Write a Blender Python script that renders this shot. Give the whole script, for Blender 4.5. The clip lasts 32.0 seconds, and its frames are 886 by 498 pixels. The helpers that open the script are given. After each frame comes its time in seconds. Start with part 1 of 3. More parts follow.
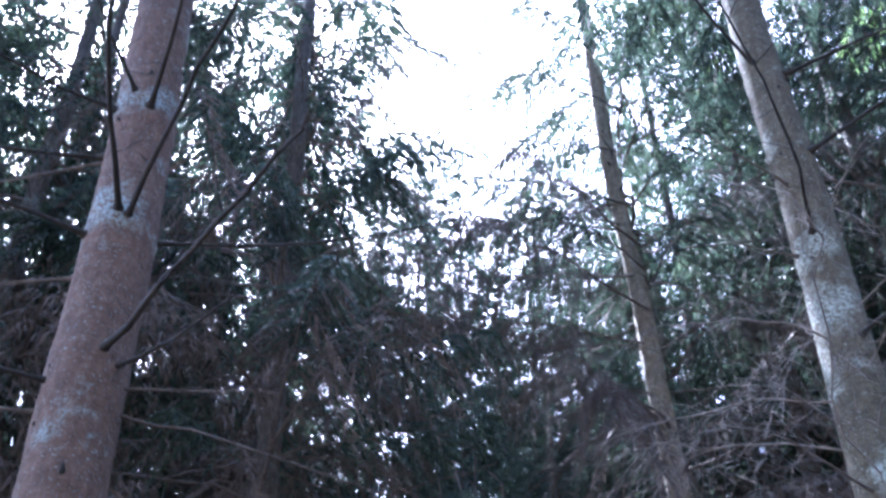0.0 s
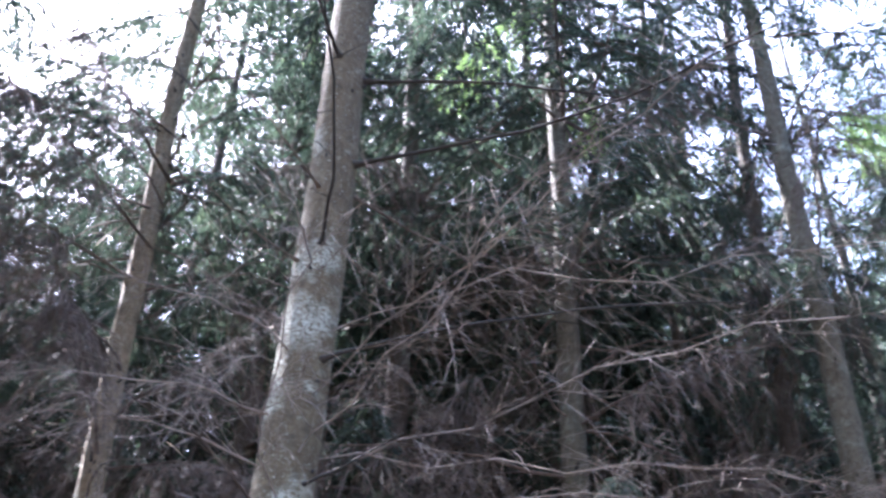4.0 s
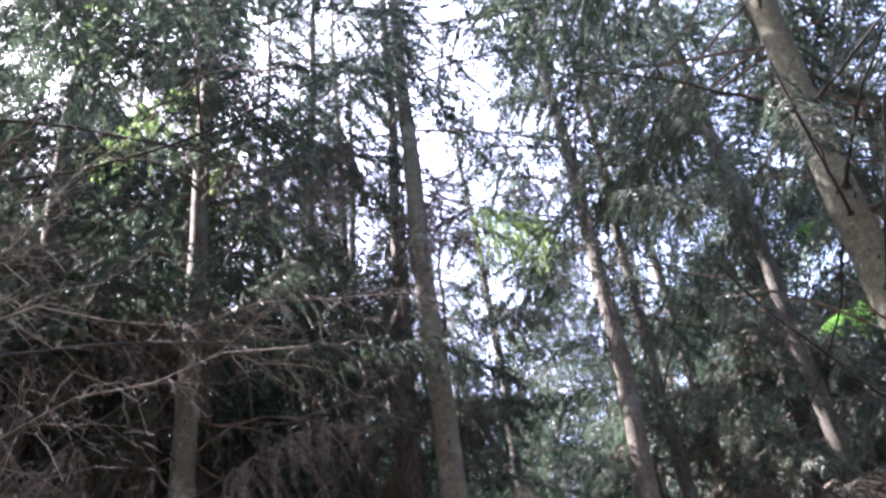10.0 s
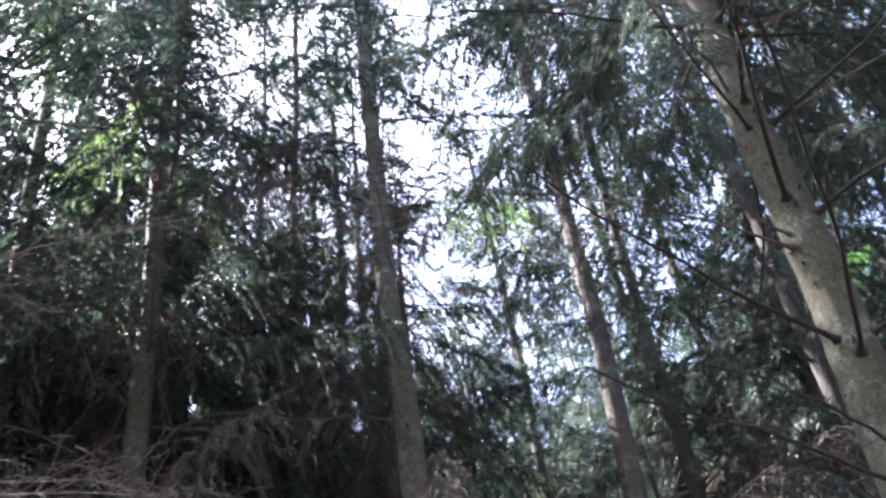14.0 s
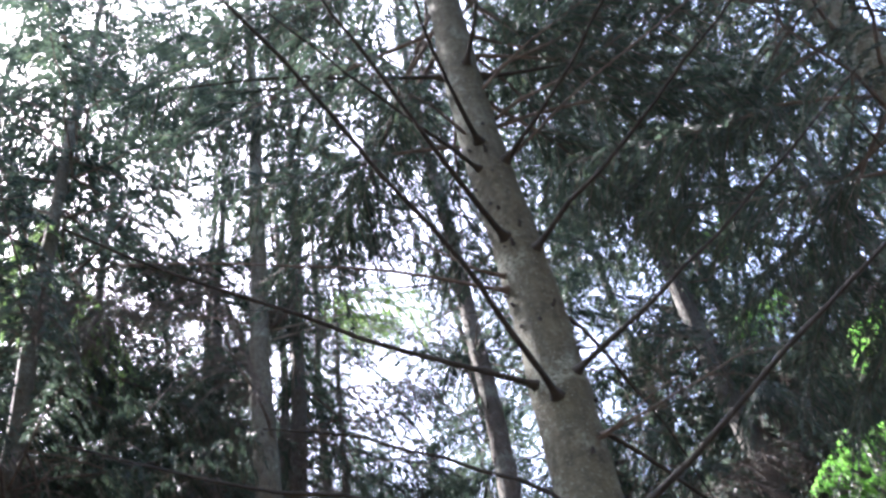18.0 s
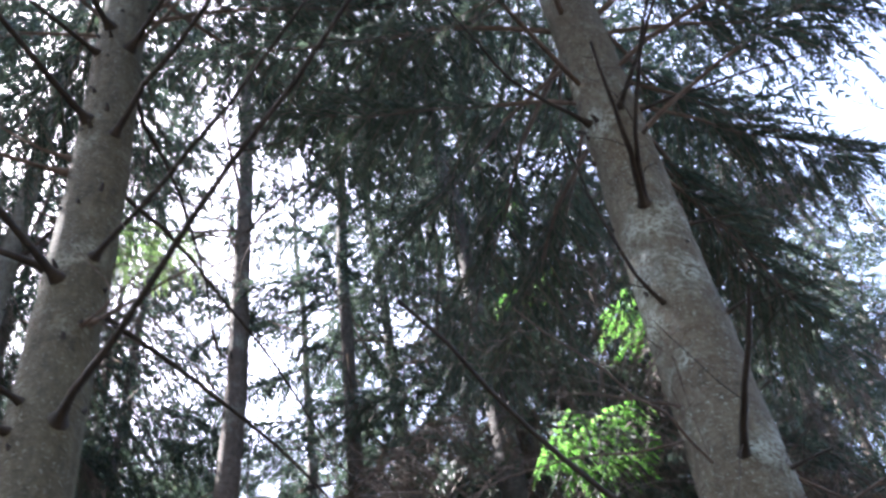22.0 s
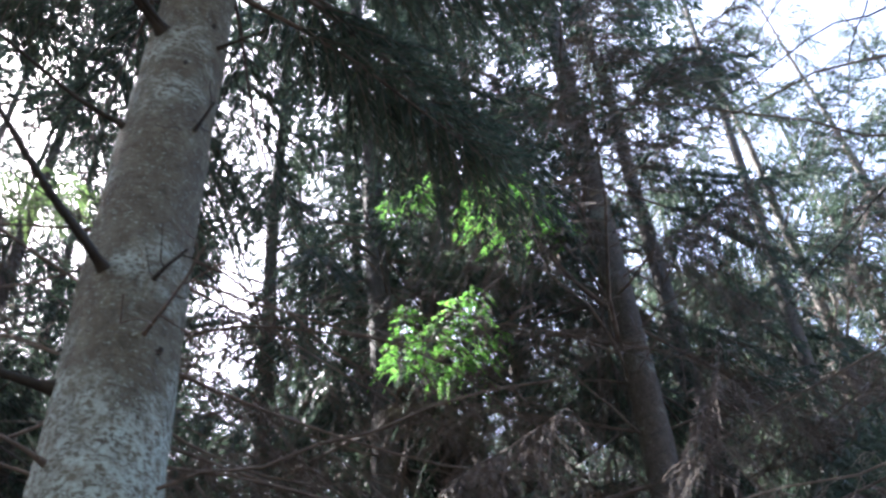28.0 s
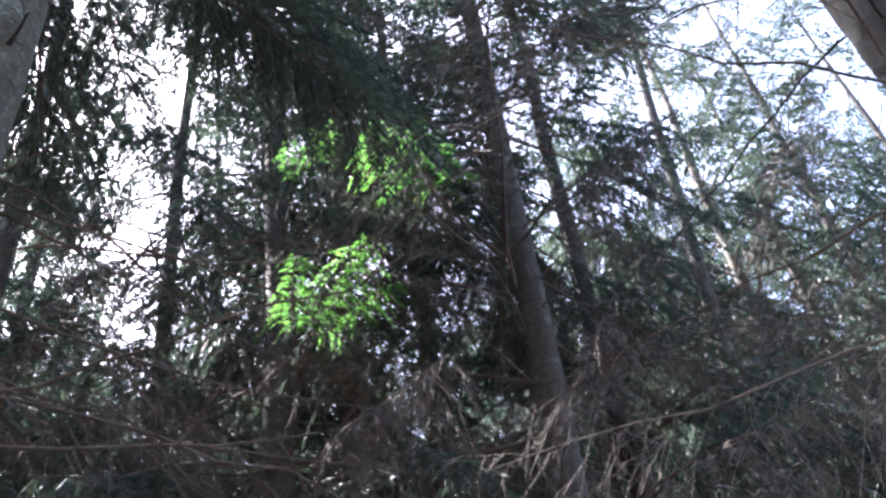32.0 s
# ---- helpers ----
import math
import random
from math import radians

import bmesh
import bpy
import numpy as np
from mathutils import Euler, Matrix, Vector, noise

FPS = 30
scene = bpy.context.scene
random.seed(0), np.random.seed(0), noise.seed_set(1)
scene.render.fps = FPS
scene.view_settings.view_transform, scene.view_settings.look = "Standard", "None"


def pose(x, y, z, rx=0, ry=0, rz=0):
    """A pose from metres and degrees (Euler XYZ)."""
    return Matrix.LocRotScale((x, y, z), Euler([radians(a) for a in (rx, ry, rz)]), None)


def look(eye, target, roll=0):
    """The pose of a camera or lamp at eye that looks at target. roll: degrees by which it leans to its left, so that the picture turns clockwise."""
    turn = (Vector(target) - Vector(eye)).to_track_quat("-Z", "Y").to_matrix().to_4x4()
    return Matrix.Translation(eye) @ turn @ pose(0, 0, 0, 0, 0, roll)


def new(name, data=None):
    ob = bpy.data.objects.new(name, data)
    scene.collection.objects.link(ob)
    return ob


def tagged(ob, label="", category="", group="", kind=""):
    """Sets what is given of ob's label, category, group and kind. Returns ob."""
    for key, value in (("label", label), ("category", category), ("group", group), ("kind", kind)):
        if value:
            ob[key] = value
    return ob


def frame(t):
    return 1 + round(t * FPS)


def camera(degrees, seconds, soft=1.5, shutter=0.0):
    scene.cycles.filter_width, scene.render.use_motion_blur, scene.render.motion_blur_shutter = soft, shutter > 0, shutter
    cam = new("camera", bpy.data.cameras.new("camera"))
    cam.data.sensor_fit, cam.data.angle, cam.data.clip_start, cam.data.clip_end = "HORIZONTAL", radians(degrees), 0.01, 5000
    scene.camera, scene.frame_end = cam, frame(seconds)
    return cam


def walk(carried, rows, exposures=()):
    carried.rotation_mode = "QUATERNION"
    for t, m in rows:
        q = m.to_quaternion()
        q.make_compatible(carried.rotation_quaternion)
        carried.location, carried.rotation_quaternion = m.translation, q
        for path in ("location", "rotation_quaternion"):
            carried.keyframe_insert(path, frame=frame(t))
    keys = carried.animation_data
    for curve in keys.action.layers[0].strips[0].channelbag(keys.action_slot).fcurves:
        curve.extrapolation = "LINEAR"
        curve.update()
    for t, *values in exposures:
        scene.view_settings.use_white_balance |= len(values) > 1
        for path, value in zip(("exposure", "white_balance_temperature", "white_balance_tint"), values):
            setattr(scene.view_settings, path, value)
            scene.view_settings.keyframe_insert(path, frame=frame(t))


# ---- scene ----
cam = camera(38.0, 32.0, 2.6, 0.4)
PATH = [
    (0, (1.059, -0.747, 1.464), (0.735, 0.627, 2.880), -0.50),
    (0.5, (1.076, -0.758, 1.415), (0.782, 0.664, 2.791), 0.93),
    (1, (1.090, -0.714, 1.421), (0.874, 0.741, 2.775), 1.25),
    (1.5, (1.129, -0.636, 1.526), (1.003, 0.835, 2.875), 0.72),
    (2, (1.173, -0.539, 1.634), (1.142, 0.936, 2.984), 0.10),
    (2.5, (1.204, -0.508, 1.658), (1.269, 0.973, 3.001), 1.34),
    (3, (1.208, -0.484, 1.739), (1.383, 0.985, 3.085), 2.52),
    (3.5, (1.216, -0.511, 1.797), (1.491, 0.927, 3.159), 2.41),
    (4, (1.235, -0.499, 1.824), (1.609, 0.913, 3.189), 3.14),
    (4.5, (1.257, -0.446, 1.783), (1.722, 0.938, 3.150), 2.81),
    (6.5, (1.534, -0.562, 1.701), (2.150, 0.728, 3.100), 1.26),
    (7, (1.593, -0.580, 1.727), (2.254, 0.676, 3.135), 1.07),
    (7.5, (1.648, -0.558, 1.752), (2.348, 0.671, 3.166), 1.22),
    (8, (1.690, -0.490, 1.787), (2.427, 0.714, 3.205), 1.59),
    (8.5, (1.687, -0.433, 1.764), (2.446, 0.748, 3.188), 0.56),
    (9, (1.781, -0.476, 1.736), (2.540, 0.692, 3.171), -1.14),
    (9.5, (1.976, -0.585, 1.720), (2.693, 0.581, 3.178), -3.27),
    (10, (2.082, -0.591, 1.676), (2.820, 0.548, 3.145), -6.75),
    (10.5, (2.181, -0.544, 1.645), (2.911, 0.609, 3.107), -7.20),
    (11, (2.325, -0.477, 1.579), (3.060, 0.660, 3.051), -8.39),
    (11.5, (2.478, -0.484, 1.569), (3.198, 0.654, 3.047), -8.61),
    (12, (2.686, -0.550, 1.574), (3.357, 0.600, 3.066), -8.89),
    (12.5, (2.877, -0.517, 1.590), (3.513, 0.622, 3.106), -6.86),
    (13, (3.010, -0.486, 1.591), (3.634, 0.668, 3.101), -7.25),
    (13.5, (3.222, -0.509, 1.537), (3.840, 0.651, 3.044), -7.97),
    (15.5, (4.383, -0.701, 1.619), (4.939, 0.393, 3.198), -12.16),
    (16, (4.718, -0.711, 1.631), (5.250, 0.324, 3.257), -15.93),
    (16.5, (5.015, -0.692, 1.552), (5.506, 0.319, 3.207), -14.92),
    (17, (5.173, -0.674, 1.623), (5.655, 0.335, 3.281), -12.57),
    (17.5, (5.420, -0.621, 1.659), (5.884, 0.386, 3.324), -10.48),
    (18, (5.663, -0.584, 1.708), (6.129, 0.471, 3.342), -12.51),
    (18.5, (5.921, -0.585, 1.720), (6.350, 0.480, 3.357), -9.40),
    (19, (6.108, -0.550, 1.626), (6.520, 0.519, 3.265), -6.67),
    (19.5, (6.304, -0.499, 1.641), (6.718, 0.562, 3.285), -6.89),
    (20, (6.544, -0.495, 1.641), (6.944, 0.558, 3.293), -8.06),
    (20.5, (6.818, -0.555, 1.636), (7.202, 0.512, 3.283), -6.83),
    (21, (7.064, -0.491, 1.614), (7.482, 0.557, 3.266), -6.29),
    (21.5, (7.289, -0.414, 1.653), (7.777, 0.595, 3.310), -8.05),
    (22, (7.593, -0.396, 1.698), (8.131, 0.631, 3.328), -9.50),
    (22.5, (7.801, -0.422, 1.735), (8.323, 0.630, 3.353), -8.29),
    (23, (8.018, -0.353, 1.735), (8.528, 0.713, 3.348), -6.77),
    (23.5, (8.214, -0.329, 1.733), (8.740, 0.730, 3.346), -8.13),
    (24, (8.447, -0.399, 1.750), (8.959, 0.680, 3.354), -7.58),
    (24.5, (8.598, -0.430, 1.711), (9.092, 0.646, 3.324), -7.29),
    (26.5, (9.470, -0.384, 1.678), (9.903, 0.698, 3.303), -9.16),
    (27, (9.708, -0.310, 1.659), (10.104, 0.785, 3.285), -7.58),
    (27.5, (9.891, -0.322, 1.630), (10.260, 0.797, 3.247), -8.39),
    (28, (10.130, -0.399, 1.622), (10.473, 0.737, 3.232), -6.15),
    (28.5, (10.293, -0.306, 1.613), (10.632, 0.842, 3.215), -5.91),
    (29, (10.423, -0.255, 1.588), (10.754, 0.883, 3.198), -5.32),
    (29.5, (10.500, -0.268, 1.612), (10.844, 0.897, 3.201), -6.22),
    (30, (10.535, -0.297, 1.613), (10.901, 0.870, 3.195), -6.77),
    (30.5, (10.534, -0.283, 1.617), (10.935, 0.894, 3.184), -6.58),
    (31, (10.527, -0.274, 1.615), (10.956, 0.887, 3.186), -7.63),
    (31.5, (10.519, -0.272, 1.620), (10.955, 0.884, 3.194), -8.48),
    (32, (10.527, -0.252, 1.661), (10.968, 0.903, 3.233), -9.24),
]
EXPOSURES = [(0.0, 3.35, 4750, 22), (4.5, 3.55, 5500, 24), (9.0, 3.3, 6000, 26), (16.0, 2.95, 5700, 19), (20.0, 3.05, 5800, 19), (24.0, 2.8, 5700, 21), (27.0, 2.65, 5750, 17), (32.0, 2.85, 5700, 20)]
walk(cam, [(t, look(eye, target, roll)) for t, eye, target, roll in PATH], EXPOSURES)

# ---- world, sun, exposure ----
SUN_AZ, SUN_EL = radians(42), radians(56)      # azimuth from +y towards -x
TO_SUN = Vector((-math.sin(SUN_AZ) * math.cos(SUN_EL), math.cos(SUN_AZ) * math.cos(SUN_EL), math.sin(SUN_EL)))
world = bpy.data.worlds.new("sky")
scene.world = world
world.use_nodes = True
wn = world.node_tree.nodes
sky = wn.new("ShaderNodeTexSky")
sky.sky_type = "NISHITA"
sky.sun_disc = False
sky.sun_elevation, sky.sun_rotation = SUN_EL, -SUN_AZ
sky.dust_density = 5.0
wn["Background"].inputs["Strength"].default_value = 0.15
world.node_tree.links.new(sky.outputs[0], wn["Background"].inputs["Color"])
sun = new("sun", bpy.data.lights.new("sun", "SUN"))
sun.data.energy, sun.data.angle, sun.data.color = 5.0, radians(0.5), (1.0, 0.93, 0.82)
sun.matrix_world = look(TO_SUN * 80, (0, 0, 0))


# ---- materials ----
def material(name):
    m = bpy.data.materials.new(name)
    m.use_nodes = True
    return m, m.node_tree.nodes, m.node_tree.links, m.node_tree.nodes["Principled BSDF"]


def ramp(nodes, stops):
    r = nodes.new("ShaderNodeValToRGB")
    while len(r.color_ramp.elements) < len(stops):
        r.color_ramp.elements.new(0.5)
    for e, (p, c) in zip(r.color_ramp.elements, stops):
        e.position, e.color = p, (*c, 1)
    return r


def noise_node(nodes, links, coord, scale, detail=5, rough=0.6, stretch=None):
    n = nodes.new("ShaderNodeTexNoise")
    n.inputs["Scale"].default_value, n.inputs["Detail"].default_value, n.inputs["Roughness"].default_value = scale, detail, rough
    if stretch:
        mp = nodes.new("ShaderNodeMapping")
        mp.inputs["Scale"].default_value = stretch
        links.new(coord, mp.inputs["Vector"])
        coord = mp.outputs[0]
    links.new(coord, n.inputs["Vector"])
    return n


def mix_color(nodes, links, fac, a, b, mode="MIX"):
    m = nodes.new("ShaderNodeMix")
    m.data_type, m.blend_type = "RGBA", mode
    for sock, v in ((m.inputs[0], fac), (m.inputs[6], a), (m.inputs[7], b)):
        if isinstance(v, (int, float)):
            sock.default_value = v
        elif isinstance(v, tuple):
            sock.default_value = (*v, 1)
        else:
            links.new(v, sock)
    return m.outputs[2]


def bark_material(name, low, mid, high, lichen, amount, bump, bands=(), solid=0.0):
    m, nodes, links, bsdf = material(name)
    geo = nodes.new("ShaderNodeTexCoord").outputs["Object"]
    info = nodes.new("ShaderNodeObjectInfo")
    grain = noise_node(nodes, links, geo, 26, 8, 0.72, (1, 1, 0.45))
    base = ramp(nodes, ((0.30, low), (0.52, mid), (0.74, high)))
    links.new(grain.outputs["Fac"], base.inputs[0])
    rings = noise_node(nodes, links, geo, 5, 4, 0.6, (1, 1, 3.0))
    dark = ramp(nodes, ((0.30, (0.72, 0.68, 0.65)), (0.6, (1, 1, 1))))
    links.new(rings.outputs["Fac"], dark.inputs[0])
    c1 = mix_color(nodes, links, 0.8, base.outputs[0], dark.outputs[0], "MULTIPLY")
    cracks = noise_node(nodes, links, geo, 16, 5, 0.65, (0.7, 0.7, 5.0))
    cr = ramp(nodes, ((0.36, (0.45, 0.42, 0.40)), (0.47, (1, 1, 1))))
    links.new(cracks.outputs["Fac"], cr.inputs[0])
    c1 = mix_color(nodes, links, 0.55, c1, cr.outputs[0], "MULTIPLY")
    flecks = noise_node(nodes, links, geo, 75, 3, 0.6)
    fr = ramp(nodes, ((0.60, (0, 0, 0)), (0.68, (0.7, 0.7, 0.7))))
    links.new(flecks.outputs["Fac"], fr.inputs[0])
    c1 = mix_color(nodes, links, fr.outputs[0], c1, lichen)
    patches = noise_node(nodes, links, geo, 2.6, 7, 0.7)
    pr = ramp(nodes, ((0.52 - amount, (0, 0, 0)), (0.65 - amount * 0.5, (1, 1, 1))))
    grow = patches.outputs["Fac"]
    if bands:
        sep = nodes.new("ShaderNodeSeparateXYZ")
        links.new(geo, sep.inputs[0])
        for centre, half, more in bands:      # heights at which the lichen grows thicker
            far = nodes.new("ShaderNodeMapRange")
            far.interpolation_type = "SMOOTHSTEP"
            gap = nodes.new("ShaderNodeMath")
            gap.operation = "SUBTRACT"
            gap.inputs[1].default_value = centre
            links.new(sep.outputs[2], gap.inputs[0])
            size = nodes.new("ShaderNodeMath")
            size.operation = "ABSOLUTE"
            links.new(gap.outputs[0], size.inputs[0])
            far.inputs["From Min"].default_value, far.inputs["From Max"].default_value = 0.0, half
            far.inputs["To Min"].default_value, far.inputs["To Max"].default_value = more, 0.0
            links.new(size.outputs[0], far.inputs[0])
            plus = nodes.new("ShaderNodeMath")
            plus.operation = "ADD"
            links.new(grow, plus.inputs[0])
            links.new(far.outputs[0], plus.inputs[1])
            grow = plus.outputs[0]
    links.new(grow, pr.inputs[0])
    speck = noise_node(nodes, links, geo, 55, 4, 0.7)
    sr = ramp(nodes, ((0.42 - solid, (0, 0, 0)), (0.56 - solid, (1, 1, 1))))
    links.new(speck.outputs["Fac"], sr.inputs[0])
    both = nodes.new("ShaderNodeMath")
    both.operation = "MULTIPLY"
    links.new(pr.outputs[0], both.inputs[0])
    links.new(sr.outputs[0], both.inputs[1])
    c2 = mix_color(nodes, links, both.outputs[0], c1, lichen)
    hue = nodes.new("ShaderNodeHueSaturation")
    mr = nodes.new("ShaderNodeMapRange")
    mr.inputs["To Min"].default_value, mr.inputs["To Max"].default_value = 0.8, 1.2
    links.new(info.outputs["Random"], mr.inputs[0])
    links.new(mr.outputs[0], hue.inputs["Value"])
    links.new(c2, hue.inputs["Color"])
    links.new(hue.outputs[0], bsdf.inputs["Base Color"])
    bsdf.inputs["Roughness"].default_value = 0.9
    plates = nodes.new("ShaderNodeTexVoronoi")
    plates.feature = "DISTANCE_TO_EDGE"
    plates.inputs["Scale"].default_value = 34
    links.new(geo, plates.inputs["Vector"])
    add = nodes.new("ShaderNodeMath")
    add.operation = "MULTIPLY_ADD"
    add.inputs[1].default_value = 0.6
    links.new(plates.outputs["Distance"], add.inputs[0])
    links.new(grain.outputs["Fac"], add.inputs[2])
    bp = nodes.new("ShaderNodeBump")
    bp.inputs["Strength"].default_value, bp.inputs["Distance"].default_value = bump, 0.02
    links.new(add.outputs[0], bp.inputs["Height"])
    links.new(bp.outputs[0], bsdf.inputs["Normal"])
    return m


def needle_material(name, dark, light, tip, passing=0.35):
    m, nodes, links, bsdf = material(name)
    geo = nodes.new("ShaderNodeNewGeometry")
    r = ramp(nodes, ((0.0, dark), (0.55, light), (0.93, light), (1.0, tip)))
    links.new(geo.outputs["Random Per Island"], r.inputs[0])
    coord = nodes.new("ShaderNodeTexCoord").outputs["Object"]
    patch = noise_node(nodes, links, coord, 0.9, 3, 0.5)
    pr = ramp(nodes, ((0.38, (0.6, 0.62, 0.6)), (0.62, (1.15, 1.1, 1.0))))
    links.new(patch.outputs["Fac"], pr.inputs[0])
    c = mix_color(nodes, links, 1.0, r.outputs[0], pr.outputs[0], "MULTIPLY")
    links.new(c, bsdf.inputs["Base Color"])
    bsdf.inputs["Roughness"].default_value = 0.55
    tr = nodes.new("ShaderNodeBsdfTranslucent")
    links.new(c, tr.inputs["Color"])
    mx = nodes.new("ShaderNodeMixShader")
    mx.inputs[0].default_value = passing
    links.new(bsdf.outputs[0], mx.inputs[1])
    links.new(tr.outputs[0], mx.inputs[2])
    links.new(mx.outputs[0], nodes["Material Output"].inputs["Surface"])
    return m


def twig_material(name, low, high):
    m, nodes, links, bsdf = material(name)
    coord = nodes.new("ShaderNodeTexCoord").outputs["Object"]
    n = noise_node(nodes, links, coord, 9, 6, 0.7)
    r = ramp(nodes, ((0.35, low), (0.68, high)))
    links.new(n.outputs["Fac"], r.inputs[0])
    links.new(r.outputs[0], bsdf.inputs["Base Color"])
    bsdf.inputs["Roughness"].default_value = 0.9
    return m


# next two: bark with the shade of the inner wood put into its colour
BARK_SHADED = bark_material("shaded_spruce_bark", (0.040, 0.033, 0.024), (0.090, 0.074, 0.054), (0.15, 0.127, 0.096), (0.22, 0.24, 0.19), -0.03, 0.6)
BARK_DEEP_SHADE = bark_material("deep_shade_spruce_bark", (0.030, 0.026, 0.019), (0.070, 0.060, 0.044), (0.120, 0.104, 0.079), (0.185, 0.207, 0.163), -0.04, 0.6)
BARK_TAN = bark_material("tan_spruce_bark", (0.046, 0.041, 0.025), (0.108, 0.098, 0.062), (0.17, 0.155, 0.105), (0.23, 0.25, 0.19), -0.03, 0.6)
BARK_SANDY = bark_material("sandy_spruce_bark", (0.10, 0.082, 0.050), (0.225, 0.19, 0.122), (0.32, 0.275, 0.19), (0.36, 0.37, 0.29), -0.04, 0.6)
BARK_FIRST = bark_material("lichen_patch_bark", (0.054, 0.045, 0.023), (0.122, 0.104, 0.058), (0.19, 0.166, 0.102), (0.38, 0.41, 0.33), -0.05, 0.6, ((5.55, 1.2, 0.12), (4.55, 0.3, 0.05)), 0.02)
BARK_PALE = bark_material("pale_bark", (0.038, 0.037, 0.020), (0.081, 0.080, 0.046), (0.128, 0.126, 0.078), (0.23, 0.25, 0.19), -0.02, 0.6)
BARK_THICK = bark_material("thick_lichen_bark", (0.050, 0.048, 0.030), (0.115, 0.111, 0.073), (0.175, 0.171, 0.117), (0.34, 0.41, 0.35), 0.0, 0.7, ((3.75, 0.8, 0.17), (5.7, 0.4, 0.06)))
BARK_RED = bark_material("reddish_bark", (0.068, 0.042, 0.026), (0.155, 0.098, 0.062), (0.225, 0.152, 0.103), (0.30, 0.36, 0.33), -0.03, 0.7, ((5.1, 0.3, 0.10), (6.0, 0.3, 0.11), (6.9, 0.3, 0.10)))
NEEDLE = needle_material("spruce_needles", (0.034, 0.054, 0.042), (0.070, 0.106, 0.077), (0.115, 0.160, 0.088), 0.5)
# fresh needles, their green brightened to carry the sunlight on them
NEEDLE_YOUNG_SUNLIT = needle_material("young_sunlit_needles", (0.09, 0.27, 0.05), (0.20, 0.48, 0.09), (0.42, 0.60, 0.17), 0.75)
# green needles paled in colour to stand for full sun
NEEDLE_SUNLIT = needle_material("pale_sunlit_needles", (0.10, 0.19, 0.065), (0.22, 0.35, 0.13), (0.38, 0.47, 0.23), 0.7)
DEAD = twig_material("dead_twigs", (0.066, 0.054, 0.042), (0.170, 0.142, 0.115))
DEAD_PALE = twig_material("pale_dead_twigs", (0.125, 0.107, 0.088), (0.31, 0.27, 0.225))
BROWN = twig_material("brown_dead_needles", (0.065, 0.051, 0.040), (0.180, 0.145, 0.115))
LIMB = twig_material("dark_limbs", (0.014, 0.0135, 0.011), (0.052, 0.048, 0.038))


# ---- mesh building ----
class Soup:
    """Collects vertices, quads and triangles of several pieces."""

    def __init__(self):
        self.v, self.q, self.t, self.qm, self.tm, self.n = [], [], [], [], [], 0

    def add(self, v, quads=None, tris=None, mat=0):
        v = np.asarray(v, float).reshape(-1, 3)
        if quads is not None and len(quads):
            self.q.append(np.asarray(quads) + self.n)
            self.qm.append(np.full(len(quads), mat))
        if tris is not None and len(tris):
            self.t.append(np.asarray(tris) + self.n)
            self.tm.append(np.full(len(tris), mat))
        self.v.append(v)
        self.n += len(v)

    def arrays(self):
        v = np.concatenate(self.v) if self.v else np.zeros((0, 3))
        q = np.concatenate(self.q) if self.q else np.zeros((0, 4), int)
        t = np.concatenate(self.t) if self.t else np.zeros((0, 3), int)
        qm = np.concatenate(self.qm) if self.qm else np.zeros(0, int)
        tm = np.concatenate(self.tm) if self.tm else np.zeros(0, int)
        return v, q, t, qm, tm

    def add_arrays(self, arrays, rot, shift):
        v, q, t, qm, tm = arrays
        self.v.append(v @ rot.T + shift)
        if len(q):
            self.q.append(q + self.n)
            self.qm.append(qm)
        if len(t):
            self.t.append(t + self.n)
            self.tm.append(tm)
        self.n += len(v)

    def mesh(self, name, materials, smooth=True):
        v, q, t, qm, tm = self.arrays()
        me = bpy.data.meshes.new(name)
        me.vertices.add(len(v))
        me.vertices.foreach_set("co", v.astype(np.float32).ravel())
        loops = np.concatenate([q.ravel(), t.ravel()]).astype(np.int32)
        me.loops.add(len(loops))
        me.loops.foreach_set("vertex_index", loops)
        count = np.concatenate([np.full(len(q), 4), np.full(len(t), 3)]).astype(np.int32)
        me.polygons.add(len(count))
        me.polygons.foreach_set("loop_start", np.concatenate([[0], np.cumsum(count)[:-1]]).astype(np.int32))
        me.polygons.foreach_set("material_index", np.concatenate([qm, tm]).astype(np.int32))
        if smooth:
            me.polygons.foreach_set("use_smooth", np.ones(len(count), bool))
        for m in materials:
            me.materials.append(m)
        me.update(calc_edges=True)
        return me


def unit(a):
    a = np.asarray(a, float)
    return a / (np.linalg.norm(a, axis=-1, keepdims=True) + 1e-9)


def tube(soup, pts, radii, sides, mat=0):
    pts, radii = np.asarray(pts, float), np.asarray(radii, float)
    n = len(pts)
    d = unit(np.gradient(pts, axis=0))
    ref = np.array([0.0, 0, 1]) if abs(d[0, 2]) < 0.85 else np.array([1.0, 0, 0])
    a = unit(np.cross(d, ref))
    b = np.cross(d, a)
    ang = np.arange(sides) * 2 * np.pi / sides
    ring = np.cos(ang)[None, :, None] * a[:, None] + np.sin(ang)[None, :, None] * b[:, None]
    v = pts[:, None] + ring * (radii[:, None, None] if radii.ndim == 1 else radii[:, :, None])
    i = np.arange(n - 1)[:, None] * sides
    j = np.arange(sides)[None]
    k = (j + 1) % sides
    quads = np.stack([i + j, i + k, i + sides + k, i + sides + j], -1).reshape(-1, 4)
    soup.add(v, quads, mat=mat)


